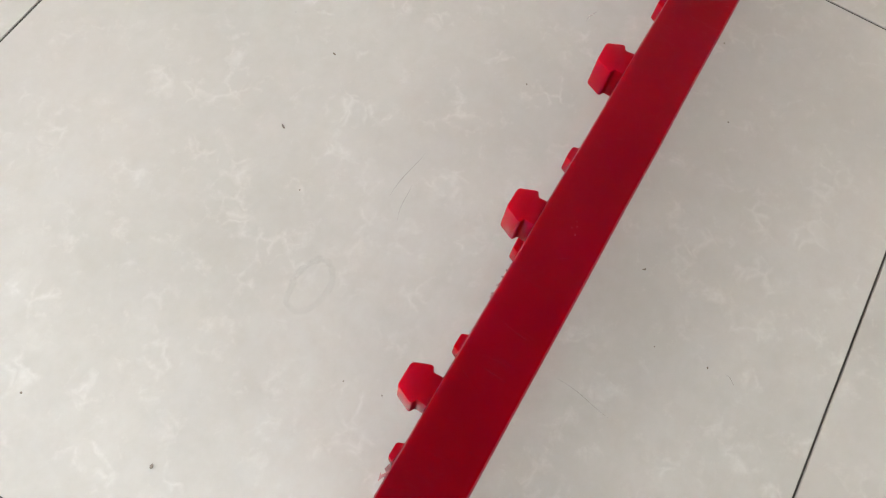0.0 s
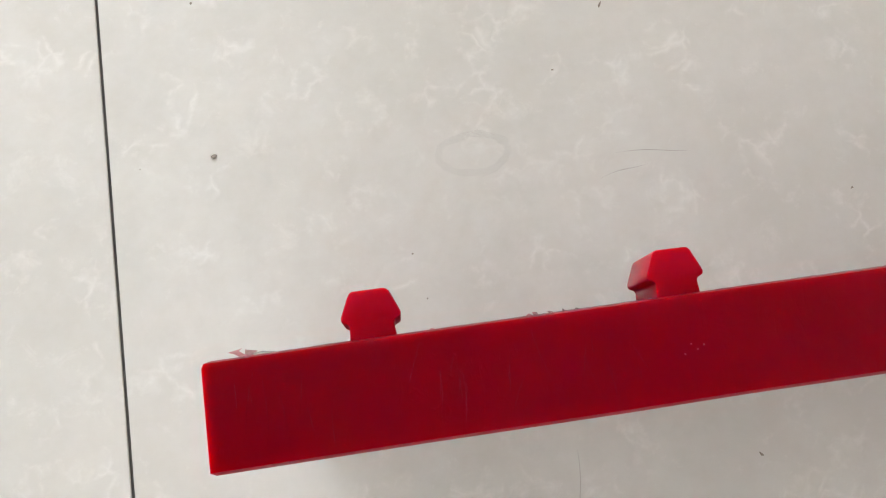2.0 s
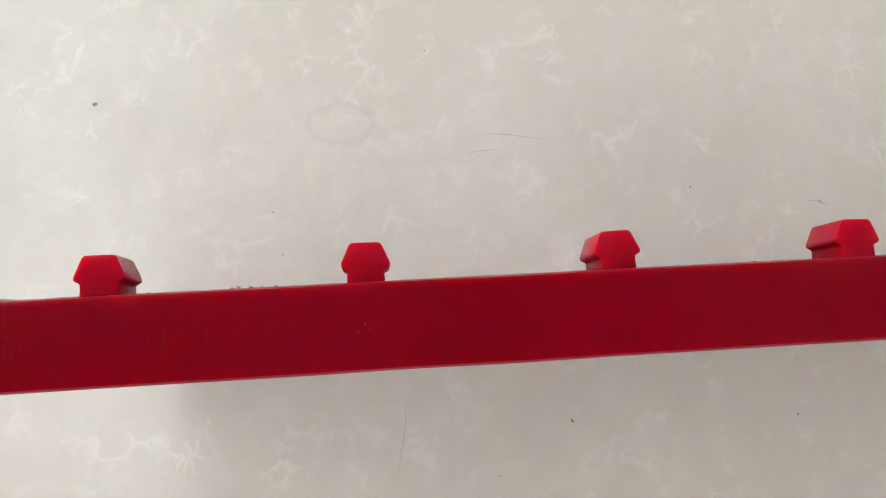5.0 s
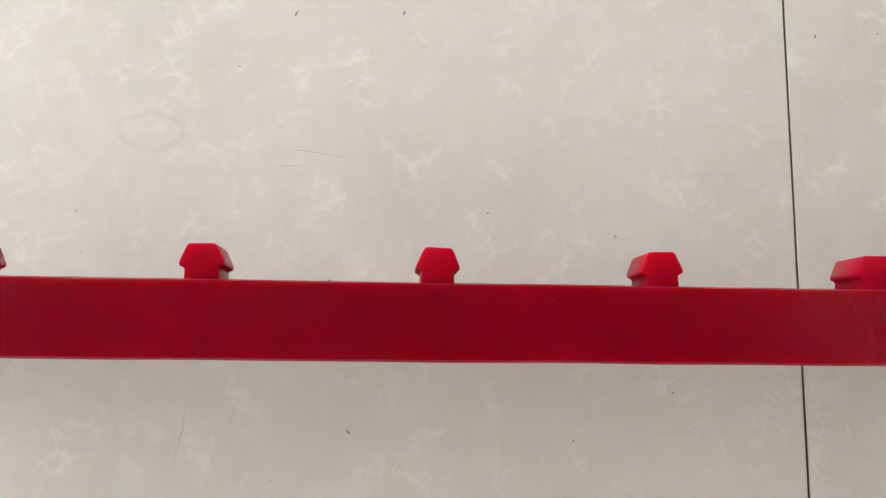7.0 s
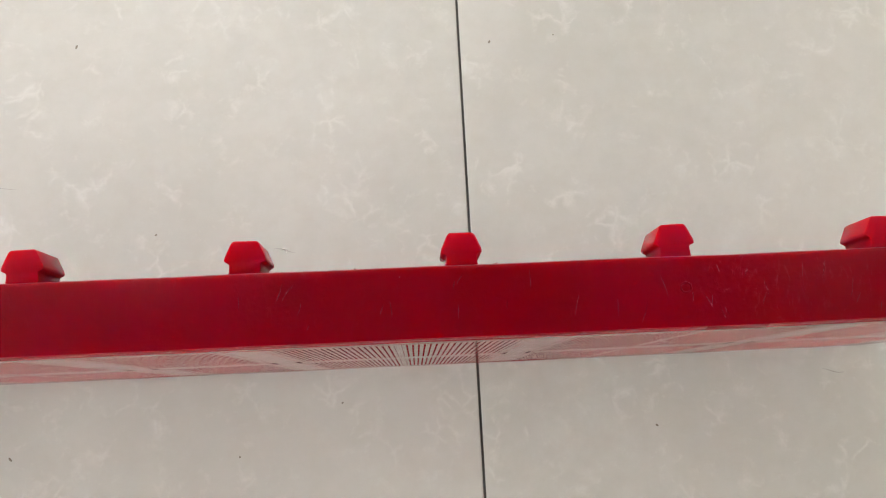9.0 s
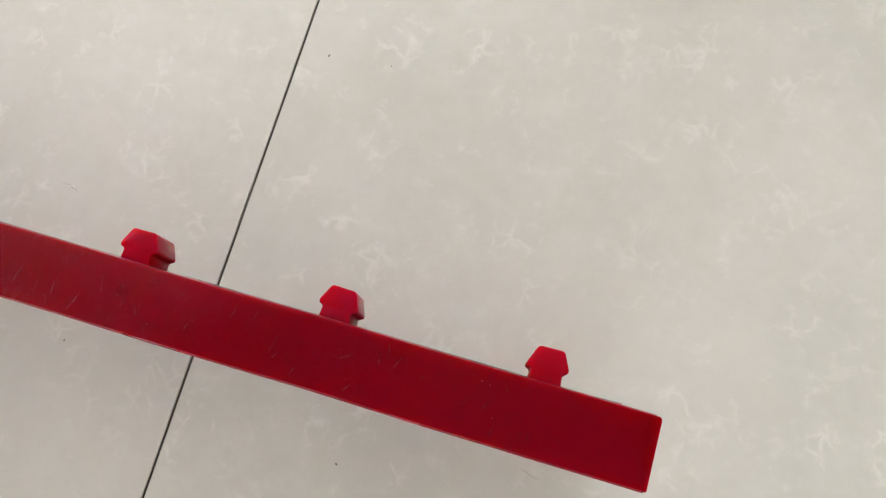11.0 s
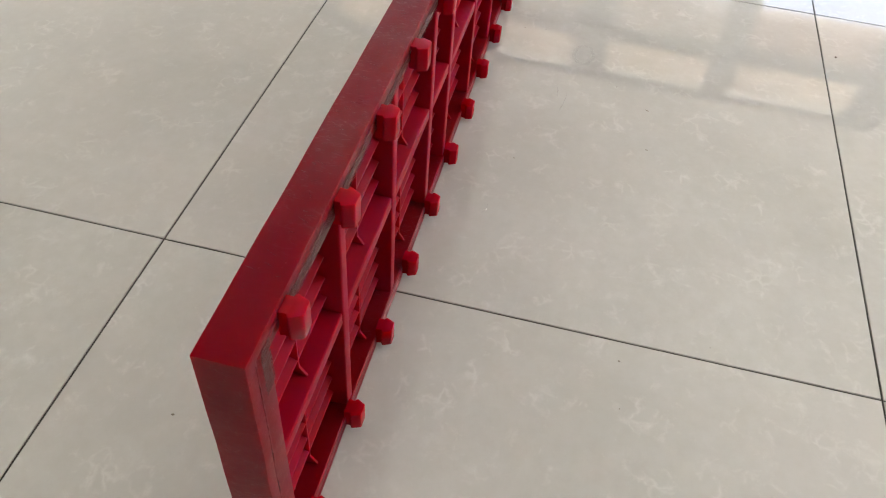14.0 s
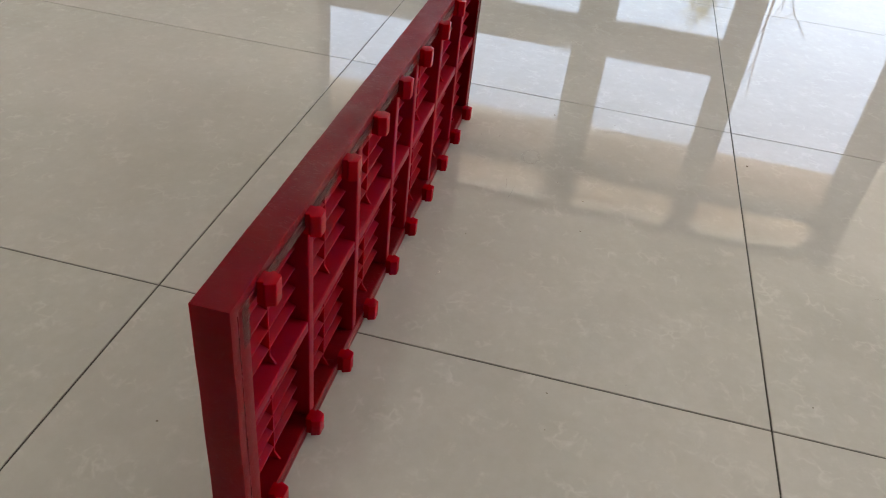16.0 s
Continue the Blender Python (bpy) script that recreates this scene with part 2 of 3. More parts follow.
# ---- mesh helpers ----
def finish(name, bm, mat, parent=None, label="", smooth=True):
    bmesh.ops.recalc_face_normals(bm, faces=bm.faces)
    if smooth:
        for f in bm.faces:
            f.smooth = True
        for e in bm.edges:
            if len(e.link_faces) == 2 and e.calc_face_angle(0.0) > 0.6:
                e.smooth = False
    me = bpy.data.meshes.new(name)
    bm.to_mesh(me)
    bm.free()
    me.materials.append(mat)
    ob = new(name, me)
    if parent is not None:
        ob.parent = parent
    if label:
        tagged(ob, label=label)
    return ob


def part(name, bm, mat, parent, label="", front=False):
    """One mesh under a thing; front: its faces in the screening face take the smooth finish."""
    ob = finish(name, bm, mat, parent, label)
    if front:
        ob.data.materials.append(M_DECK)
        for f in ob.data.polygons:
            if all(ob.data.vertices[i].co.y < 0.0009 for i in f.vertices):
                f.material_index = 1
    return ob


def box_into(bm, lo, hi, bevel=0.0, seg=2):
    vs = [bm.verts.new((x, y, z)) for x in (lo[0], hi[0]) for y in (lo[1], hi[1]) for z in (lo[2], hi[2])]
    fs = [bm.faces.new([vs[i] for i in q]) for q in ((0, 1, 3, 2), (4, 6, 7, 5), (0, 4, 5, 1), (2, 3, 7, 6), (0, 2, 6, 4), (1, 5, 7, 3))]
    if bevel:
        es = list({e for f in fs for e in f.edges})
        bmesh.ops.bevel(bm, geom=es, offset=bevel, segments=seg, affect='EDGES', profile=0.5)
    return bm


def box(lo, hi, bevel=0.0, seg=2):
    return box_into(bmesh.new(), lo, hi, bevel, seg)


def prism(poly, z0, z1, taper=1.0, bevel=0.0):
    """An outline in x, y raised from z0 to z1; the upper outline is scaled by taper about its middle."""
    bm = bmesh.new()
    cx = sum(p[0] for p in poly) / len(poly)
    a = [bm.verts.new((x, y, z0)) for x, y in poly]
    b = [bm.verts.new((cx + (x - cx) * taper, y, z1)) for x, y in poly]
    bm.faces.new(a[::-1])
    bm.faces.new(b)
    k = len(poly)
    for i in range(k):
        bm.faces.new((a[i], a[(i + 1) % k], b[(i + 1) % k], b[i]))
    if bevel:
        bmesh.ops.recalc_face_normals(bm, faces=bm.faces)
        bmesh.ops.bevel(bm, geom=list(bm.edges), offset=bevel, segments=2, affect='EDGES', profile=0.5)
    return bm


# ---- room shell ----
def wall_with_opening(name, axis, at, lo, hi, top, holes, mat, thick=0.2):
    """A wall across axis at the plane at, outwards by thick; holes: (from, to, sill, head)."""
    cuts = sorted(holes)
    spans = []
    pos = lo
    for a, b, s, h in cuts:
        spans.append((pos, a, 0.0, top))
        if s > 0:
            spans.append((a, b, 0.0, s))
        spans.append((a, b, h, top))
        pos = b
    spans.append((pos, hi, 0.0, top))
    bm = bmesh.new()
    for a, b, s, h in spans:
        if axis == 'x':
            box_into(bm, (min(at, at + thick), a, s), (max(at, at + thick), b, h))
        else:
            box_into(bm, (a, min(at, at + thick), s), (b, max(at, at + thick), h))
    ob = finish(name, bm, mat, smooth=False)
    return tagged(ob, "plain cream painted plaster wall of the room", "wall", kind="structure")


W_LO, W_HI, W_HEAD = -1.42, 1.97, 2.10
wall_with_opening("wall_west", 'x', WALL_W, WALL_S, WALL_N, CEIL, [(W_LO, W_HI, 0.0, W_HEAD)], M_WALL, -0.2)
wall_with_opening("wall_east", 'x', WALL_E, WALL_S, WALL_N, CEIL, [], M_WALL, 0.2)
wall_with_opening("wall_south", 'y', WALL_S, WALL_W - 0.2, WALL_E + 0.2, CEIL, [(-1.25, 0.85, 0.65, 2.25)], M_WALL, -0.2)
wall_with_opening("wall_north", 'y', WALL_N, WALL_W - 0.2, WALL_E + 0.2, CEIL, [(-2.6, 0.6, 0.45, 2.3)], M_WALL, 0.2)
ceil = finish("ceiling", box((WALL_W - 0.2, WALL_S - 0.2, CEIL), (WALL_E + 0.2, WALL_N + 0.2, CEIL + 0.2)), M_CEIL, smooth=False)
tagged(ceil, "plain white painted ceiling", "ceiling", kind="structure")


def window_frame(name, axis, at, lo, hi, sill, head, uprights, rails, label, open_bay=()):
    """A fixed grey frame with panes; uprights, rails: (from, to) bands."""
    root = new(name)
    root.location = (at, lo, sill) if axis == 'x' else (lo, at, sill)

    def bar(n, a0, a1, z0, z1, d0, d1, mat):
        if axis == 'x':
            return part(n, box((d0, a0 - lo, z0 - sill), (d1, a1 - lo, z1 - sill), 0.004), mat, root)
        return part(n, box((a0 - lo, d0, z0 - sill), (a1 - lo, d1, z1 - sill), 0.004), mat, root)

    for a, b in uprights:
        bar("mullion", a, b, sill, head, -0.075, -0.015, M_FRAME)
    ups = sorted(uprights)
    for r0, r1 in rails:
        for (p0, p1), (q0, q1) in zip(ups, ups[1:]):
            if (p1, r0) in open_bay:
                continue
            bar("transom", p1, q0, r0, r1, -0.07, -0.02, M_FRAME)
    for (p0, p1), (q0, q1) in zip(ups, ups[1:]):
        levels = [r for r in sorted(rails) if (p1, r[0]) not in open_bay]
        for (s0, s1), (t0, t1) in zip(levels, levels[1:]):
            if any(p1 == bay for bay, _ in open_bay) and t0 > 1.5 and s1 < 0.1:
                continue
            pane = bar("pane", p1, q0, s1, t0, -0.047, -0.041, M_GLASS)
            pane.visible_shadow = False
    return tagged(root, label, "window", kind="structure")


glazing = window_frame("window_1", 'x', WALL_W, W_LO, W_HI, 0.0, W_HEAD,
             [(W_LO, W_LO + 0.06), (-0.72, -0.55), (0.12, 0.33), (0.93, 1.09), (1.78, W_HI)],
             [(0.0, 0.06), (0.81, 1.02), (1.73, 1.83), (W_HEAD - 0.03, W_HEAD)],
             "tall grey-framed glazed wall with wide mullions and an open door bay", [(1.09, 0.81)])
for y, z0, z1 in ((0.745, 1.83, 1.97), (-0.368, 1.83, 1.96)):
    # window stays standing on the upper transom
    bm = box((-0.013, y - W_LO - 0.008, z0), (0.004, y - W_LO + 0.008, z1), 0.003)
    box_into(bm, (-0.013, y - W_LO - 0.035, z0 + 0.035), (0.002, y - W_LO + 0.004, z0 + 0.05), 0.003)
    part("stay", bm, M_FRAME, glazing, "small dark window stay")
window_frame("window_2", 'y', WALL_N + 0.16, -2.6, 0.6, 0.45, 2.3,
             [(-2.6, -2.54), (-1.53, -1.47), (-0.49, -0.43), (0.54, 0.6)], [(0.45, 0.51), (2.24, 2.3)],
             "wide grey-framed window above a low sill")
# Unseen opening, added only to hold the south fill lamp.
window_frame("window_3", 'y', WALL_S - 0.01, -1.25, 0.85, 0.65, 2.25,
             [(-1.25, -1.19), (-0.23, -0.17), (0.79, 0.85)], [(0.65, 0.71), (2.19, 2.25)],
             "added unseen grey-framed window holding the south fill lamp")
trim_bm = box((WALL_W - 0.002, W_LO - 0.125, 0.0), (WALL_W + 0.018, W_LO - 0.062, W_HEAD + 0.06), 0.004)
box_into(trim_bm, (WALL_W - 0.002, W_LO - 0.059, 0.0), (WALL_W + 0.030, W_LO - 0.004, W_HEAD + 0.06), 0.004)
trim = finish("trim", trim_bm, M_WHITE)
tagged(trim, "narrow white casing beside the glazed wall", "trim", kind="structure")

# outside: ground, porch roof over the glazed wall
ground = finish("ground", box((-60, -60, -0.5), (60, 60, -0.16)), M_GROUND, smooth=False)
tagged(ground, "pale concrete ground outside the room", "ground", kind="structure")
porch = new("porch_roof")
porch.location = (-3.2, 0.2, 2.47)
part("slab", box((-1.35, -4.0, 0.0), (0.0, 4.0, 0.18), 0.01), M_SOFFIT, porch, "beige soffit slab")
part("beam", box((-1.35, -4.0, -0.25), (-1.2, 4.0, -0.004), 0.01), M_BEAM, porch, "pinkish rendered edge beam")
tagged(porch, "beige porch roof with a pinkish edge beam outside the glazing", "porch roof")


def tube_into(bm, pts, r0, r1, sides=6):
    """A tapered, bending limb along pts."""
    rings = []
    for i, p in enumerate(pts):
        p = Vector(p)
        a, b = Vector(pts[max(0, i - 1)]), Vector(pts[min(len(pts) - 1, i + 1)])
        q = (b - a).to_track_quat('Z', 'Y')
        r = r0 + (r1 - r0) * i / (len(pts) - 1)
        rings.append([bm.verts.new(p + q @ Vector((r * math.cos(2 * math.pi * k / sides), r * math.sin(2 * math.pi * k / sides), 0))) for k in range(sides)])
    for a, b in zip(rings, rings[1:]):
        for k in range(sides):
            bm.faces.new((a[k], a[(k + 1) % sides], b[(k + 1) % sides], b[k]))
    bm.faces.new(rings[-1])
    bm.faces.new(rings[0][::-1])


def limb(bm, a, b, r0, r1, rnd, wander=0.06):
    a, b = Vector(a), Vector(b)
    pts = [a + (b - a) * t + (Vector((rnd.uniform(-1, 1), rnd.uniform(-1, 1), 0)) * wander if 0 < t < 1 else Vector()) for t in (0, 0.25, 0.5, 0.75, 1)]
    tube_into(bm, pts, r0, r1)
    return pts


def sapling(x, y, tips, leafy, seed):
    """A thin bare tree outside: trunk, limbs to the tips, a few yellowing leaves round leafy."""
    rnd = random.Random(seed)
    root = new("tree")
    root.location = (x, y, -0.16)
    bm = bmesh.new()
    limb(bm, (0, 0, 0), (0.05, 0.04, 1.25), 0.035, 0.022, rnd)
    part("trunk", bm, M_BARK, root)
    for tx, ty, tz in tips:
        bm = bmesh.new()
        pts = limb(bm, (0.05, 0.04, 1.22), (tx - x, ty - y, tz + 0.16), 0.016, 0.004, rnd)
        for k in range(3):
            p = pts[2 + k % 2]
            limb(bm, p, p + Vector((rnd.uniform(-0.2, 0.2), rnd.uniform(-0.28, 0.28), rnd.uniform(0.12, 0.4))), 0.006, 0.002, rnd, 0.02)
        part("limb", bm, M_BARK, root)
    bm = bmesh.new()
    for i in range(230):
        c = Vector((leafy[0] - x + rnd.gauss(0, 0.08), leafy[1] - y + rnd.gauss(0, 0.075), leafy[2] + 0.16 + rnd.gauss(0, 0.09)))
        q = Euler((rnd.uniform(-1.2, 1.2), rnd.uniform(-1.2, 1.2), rnd.uniform(0, 6.28))).to_matrix()
        s = rnd.uniform(0.02, 0.035)
        v = [bm.verts.new(c + q @ Vector(p) * s) for p in ((-1, 0, 0), (-0.2, -0.45, 0.12), (1, 0, 0), (-0.2, 0.45, 0.12))]
        bm.faces.new((v[0], v[1], v[2]))
        bm.faces.new((v[0], v[2], v[3]))
    leaves = part("leaves", bm, M_LEAF, root, "sparse yellowing leaves")
    tagged(leaves, kind="stuff")
    return tagged(root, "thin bare young tree with a few yellowing leaves outside", "tree", "young trees outside")


sapling(-7.0, 1.75, [(-7.0, 1.23, 2.05), (-7.0, 1.95, 2.75), (-7.05, 2.30, 2.0), (-6.9, 1.6, 2.0)], (-7.0, 1.23, 1.88), 3)
sapling(-7.0, -2.4, [(-7.0, -2.47, 2.85), (-7.1, -2.9, 2.2), (-6.9, -2.1, 2.1)], (-7.0, -2.9, 1.7), 8)

# ---- floor ----
floor = finish("floor", box((WALL_W, WALL_S, -0.15), (WALL_E, WALL_N, -0.0012)), M_GROUT, smooth=False)
tagged(floor, "glossy cream marble-look porcelain floor tiles with dark joints", "floor", kind="structure")
GAP = 0.0020
tile_bm = box((GAP / 2, GAP / 2, -0.009), (TILE - GAP / 2, TILE - GAP / 2, 0.0), 0.0006, 1)
bmesh.ops.recalc_face_normals(tile_bm, faces=tile_bm.faces)
tile_mesh = bpy.data.meshes.new("tile")
tile_bm.to_mesh(tile_mesh)
tile_bm.free()
tile_mesh.materials.append(M_TILE)


def floor_tiles():
    c, s = math.cos(TILE_ANGLE), math.sin(TILE_ANGLE)
    for i in range(-5, 4):
        for j in range(-4, 5):
            x = TILE_X + TILE * (i * c - j * s)
            y = TILE_Y + TILE * (i * s + j * c)
            if x > WALL_E - 0.02 or x < WALL_W - 0.78 or y > WALL_N - 0.02 or y < WALL_S - 0.78:
                continue
            t = new("tile", tile_mesh)
            t.parent = floor
            t.matrix_local = pose(x, y, 0, 0, 0, math.degrees(TILE_ANGLE))


# ---- screen panel ----
END_RIM, SIDE_RIM, DECK = 0.030, 0.0200, 0.006
RIBS = [0.165, 0.310, 0.455, 0.545, 0.690, 0.835]
RIB_W, MID_W, DRAFT = 0.0128, 0.0130, 0.0024


def rim_mesh():
    rings = [(1.0, 1.0, 0.0), (0.05, 0.08, 0.0), (0.0, 0.0, 0.0010), (0.0, 0.0, W - 0.0022), (0.02, 0.03, W - 0.0007), (0.09, 0.13, W),
             (0.36, 0.40, W), (0.41, 0.45, W - 0.0005), (0.46, 0.52, W - 0.0005), (0.52, 0.57, W + 0.0002), (0.96, 0.95, W), (1.0, 1.0, W - 0.0012), (1.0, 1.0, DECK)]
    nx, nz = 70, 22
    bm = bmesh.new()
    loops = []
    for fx, fz, y in rings:
        dx, dz = END_RIM * fx, SIDE_RIM * fz
        pts = [(dx + (L - 2 * dx) * i / nx, dz) for i in range(nx)] + [(L - dx, dz + (H - 2 * dz) * i / nz) for i in range(nz)] \
            + [(L - dx - (L - 2 * dx) * i / nx, H - dz) for i in range(nx)] + [(dx, H - dz - (H - 2 * dz) * i / nz) for i in range(nz)]
        row = []
        for x, z in pts:
            k = 0.0005 if z > 0.004 else 0.0
            w = noise.noise(Vector((x * 22, y * 30, z * 22))) * k
            row.append(bm.verts.new((x + w, y + noise.noise(Vector((x * 16 + 7, 0.0, z * 16))) * 0.0005, z + w)))
        loops.append(row)
    k = len(loops[0])
    for a, b in zip(loops, loops[1:] + loops[:1]):
        for i in range(k):
            bm.faces.new((a[i], a[(i + 1) % k], b[(i + 1) % k], b[i]))
    return bm


def peg_mesh(z0, z1):
    """Barbed locking peg: stem, shoulder and blunt head, standing out of the back."""
    half = [(0.0074, -0.001), (0.0070, 0.0048), (0.0078, 0.0055), (0.0092, 0.0060), (0.0096, 0.0070), (0.0092, 0.0083), (0.0064, 0.0146), (0.0054, 0.0156)]
    o = [(-x, y) for x, y in half] + half[::-1]
    return prism(o, z0, z1, 1.0, 0.0007)


def tapered_rib(x0, x1, z0, z1, y0, y1, along, draft=0.0012, round_to=0.0006):
    """A rib with drafted sides, from y0 up to y1; along: the axis that it runs along."""
    bm = bmesh.new()
    d = draft
    ax, az = (d, 0.0) if along == 'z' else (0.0, d)
    a = [bm.verts.new(p) for p in ((x0 - ax, y0, z0 - az), (x1 + ax, y0, z0 - az), (x1 + ax, y0, z1 + az), (x0 - ax, y0, z1 + az))]
    b = [bm.verts.new(p) for p in ((x0, y1, z0), (x1, y1, z0), (x1, y1, z1), (x0, y1, z1))]
    bm.faces.new(a)
    bm.faces.new(b[::-1])
    for i in range(4):
        bm.faces.new((a[i], b[i], b[(i + 1) % 4], a[(i + 1) % 4]))
    es = [e for e in bm.edges if all(v in b for v in e.verts)]
    bmesh.ops.bevel(bm, geom=es, offset=round_to, segments=3, affect='EDGES', profile=0.5)
    return bm


def deck_mesh(x0, x1, z0, z1, xm, rails):
    """Slotted screen deck of one cell: fine upright bars between plain borders, with rails across their back."""
    bm = bmesh.new()
    b = 0.004
    box_into(bm, (x0, 0.0, z0), (x0 + b, DECK, z1))
    box_into(bm, (x1 - b, 0.0, z0), (x1, DECK, z1))
    box_into(bm, (x0 + b, 0.0, z0), (x1 - b, DECK, z0 + b))
    box_into(bm, (x0 + b, 0.0, z1 - b), (x1 - b, DECK, z1))
    n = max(4, round((x1 - x0 - 2 * b) / 0.0029))
    step = (x1 - x0 - 2 * b) / n
    for i in range(n):
        c = x0 + b + (i + 0.5) * step
        hw = step * 0.33
        if xm is not None and abs(c - xm) < step * 0.6:
            hw = step * 0.6
        vs = [bm.verts.new(p) for p in ((c - hw, 0.0, z0 + b), (c + hw, 0.0, z0 + b), (c + hw * 0.55, DECK * 0.8, z0 + b), (c - hw * 0.55, DECK * 0.8, z0 + b))]
        us = [bm.verts.new((v.co.x, v.co.y, z1 - b)) for v in vs]
        for q in range(4):
            bm.faces.new((vs[q], vs[(q + 1) % 4], us[(q + 1) % 4], us[q]))
    for z in rails:
        box_into(bm, (x0 + b, 0.0006, z - 0.0013), (x1 - b, DECK, z + 0.0013))
    return bm


def residue(root):
    """Thin greyish casting film left on the back of the rim, in torn pieces."""
    rnd = random.Random(4)
    runs = [(0.022, 0.150), (0.165, 0.330), (0.345, 0.475), (0.490, 0.660), (0.665, 0.760), (0.772, 0.945)]
    for x0, x1 in runs:
        bm = bmesh.new()
        n = 26
        rows = []
        for i in range(n + 1):
            x = x0 + (x1 - x0) * i / n
            a = H - 0.0078 + rnd.uniform(-0.0010, 0.0008)
            b = H - 0.0196 - max(0.0, rnd.uniform(-0.002, 0.0012))
            rows.append([bm.verts.new((x, W + 0.0006, a)), bm.verts.new((x, W + 0.0010, b))])
        for p, q in zip(rows, rows[1:]):
            bm.faces.new((p[0], q[0], q[1], p[1]))
        bmesh.ops.solidify(bm, geom=list(bm.faces), thickness=0.0002)
        part("casting_film", bm, M_FILM, root, "torn translucent greyish film")
    # ragged flakes standing off the rim's back edge
    for x, z, s in ((0.011, H - 0.003, 0.0036), (0.015, H - 0.002, 0.0028), (0.101, H - 0.002, 0.0016), (0.104, H - 0.0035, 0.0020), (0.112, H - 0.002, 0.0017), (0.117, H - 0.004, 0.0014), (0.071, H - 0.004, 0.0014), (0.108, H - 0.003, 0.0016), (0.305, H - 0.0015, 0.0012), (0.664, H - 0.012, 0.0030),
                    (0.735, H - 0.006, 0.0016), (0.60, H - 0.002, 0.0012), (0.62, 0.012, 0.0030), (0.655, 0.013, 0.0026), (0.50, 0.012, 0.0022), (0.40, 0.012, 0.0022), (0.97, 0.100, 0.0015)):
        bm = bmesh.new()
        pts = [(x + s * rnd.uniform(-1, 1), W - 0.001 + s * t, z + s * rnd.uniform(-0.5, 0.7)) for t in (0.0, 0.5, 1.0, 0.7, 0.1)]
        c = bm.verts.new((x, W + s * 0.5, z))
        vs = [bm.verts.new(p) for p in pts]
        for a, b in zip(vs, vs[1:] + vs[:1]):
            bm.faces.new((c, a, b))
        bmesh.ops.solidify(bm, geom=list(bm.faces), thickness=0.0002)
        part("burr", bm, M_FLAKE, root, "pale ragged casting burr")


def top_marks(root):
    """A small round mould mark and a few pale chips on the top edge of the rim."""
    bm = bmesh.new()
    rings = [[bm.verts.new((0.7497 + r * math.cos(a), 0.0188 + r * math.sin(a), H + z)) for a in (2 * math.pi * i / 20 for i in range(20))]
             for r, z in ((0.0018, -0.0004), (0.0021, 0.00020), (0.0026, 0.00022), (0.0030, -0.0004))]
    for p, q in zip(rings, rings[1:]):
        for i in range(20):
            bm.faces.new((p[i], p[(i + 1) % 20], q[(i + 1) % 20], q[i]))
    part("mould_mark", bm, M_RIM, root, "small round raised mould mark")
    rnd = random.Random(12)
    for x, y in ((0.1518, 0.0160), (0.1500, 0.0179), (0.1540, 0.0172), (0.1475, 0.0150), (0.9253, 0.0253), (0.9215, 0.0262), (0.9300, 0.0120), (0.62, 0.0290), (0.40, 0.0265)):
        bm = bmesh.new()
        bmesh.ops.create_icosphere(bm, subdivisions=1, radius=0.00030)
        for v in bm.verts:
            v.co = Vector((v.co.x * rnd.uniform(0.6, 1.8), v.co.y * rnd.uniform(0.6, 1.4), v.co.z * 0.7)) + Vector((x, y, H + 0.0001))
        part("chip", bm, M_CHIP, root, "tiny pale chip")


def top_height(x, y):
    """The slightly wavy level of the rim's top edge."""
    a, b = (noise.noise(Vector((x * 22, yy * 30, H * 22))) * 0.0005 for yy in (0.0010, W - 0.0022))
    t = min(1.0, max(0.0, (y - 0.001) / (W - 0.0032)))
    return H + a + (b - a) * t


def top_scratches(root):
    """Fine scratches across the top edge: long pale ones by one end, short glossy gouges along the rubbed stretch."""
    rnd = random.Random(21)
    runs = [(rnd.uniform(0.004, 0.15), rnd.uniform(0.010, 0.024), rnd.uniform(0.004, 0.010), rnd.gauss(1.57, 0.22), 0.00008, M_SCUFF) for _ in range(26)]
    runs += [(rnd.uniform(0.54, 0.95), rnd.uniform(0.006, 0.028), rnd.uniform(0.0015, 0.0055), rnd.gauss(1.45, 0.4), 0.00016, M_GOUGE) for _ in range(44)]
    for x, y, half, turn, width, mat in runs:
        bm = bmesh.new()
        bend = rnd.uniform(-0.12, 0.12) * half
        prev = None
        for i in range(7):
            t = i / 3 - 1
            px = x + math.cos(turn) * half * t - math.sin(turn) * bend * (1 - t * t)
            py = y + math.sin(turn) * half * t + math.cos(turn) * bend * (1 - t * t)
            py = min(W - 0.0035, max(0.0018, py))
            w = width * (1.05 - t * t)
            row = [bm.verts.new((px - math.sin(turn) * w * k, py + math.cos(turn) * w * k, top_height(px, py) + 0.00012 + (0.00008 if k == 0 else 0.0))) for k in (-1, 0, 1)]
            if prev:
                for k in (0, 1):
                    bm.faces.new((prev[k], prev[k + 1], row[k + 1], row[k]))
            prev = row
        part("scratch", bm, mat, root)


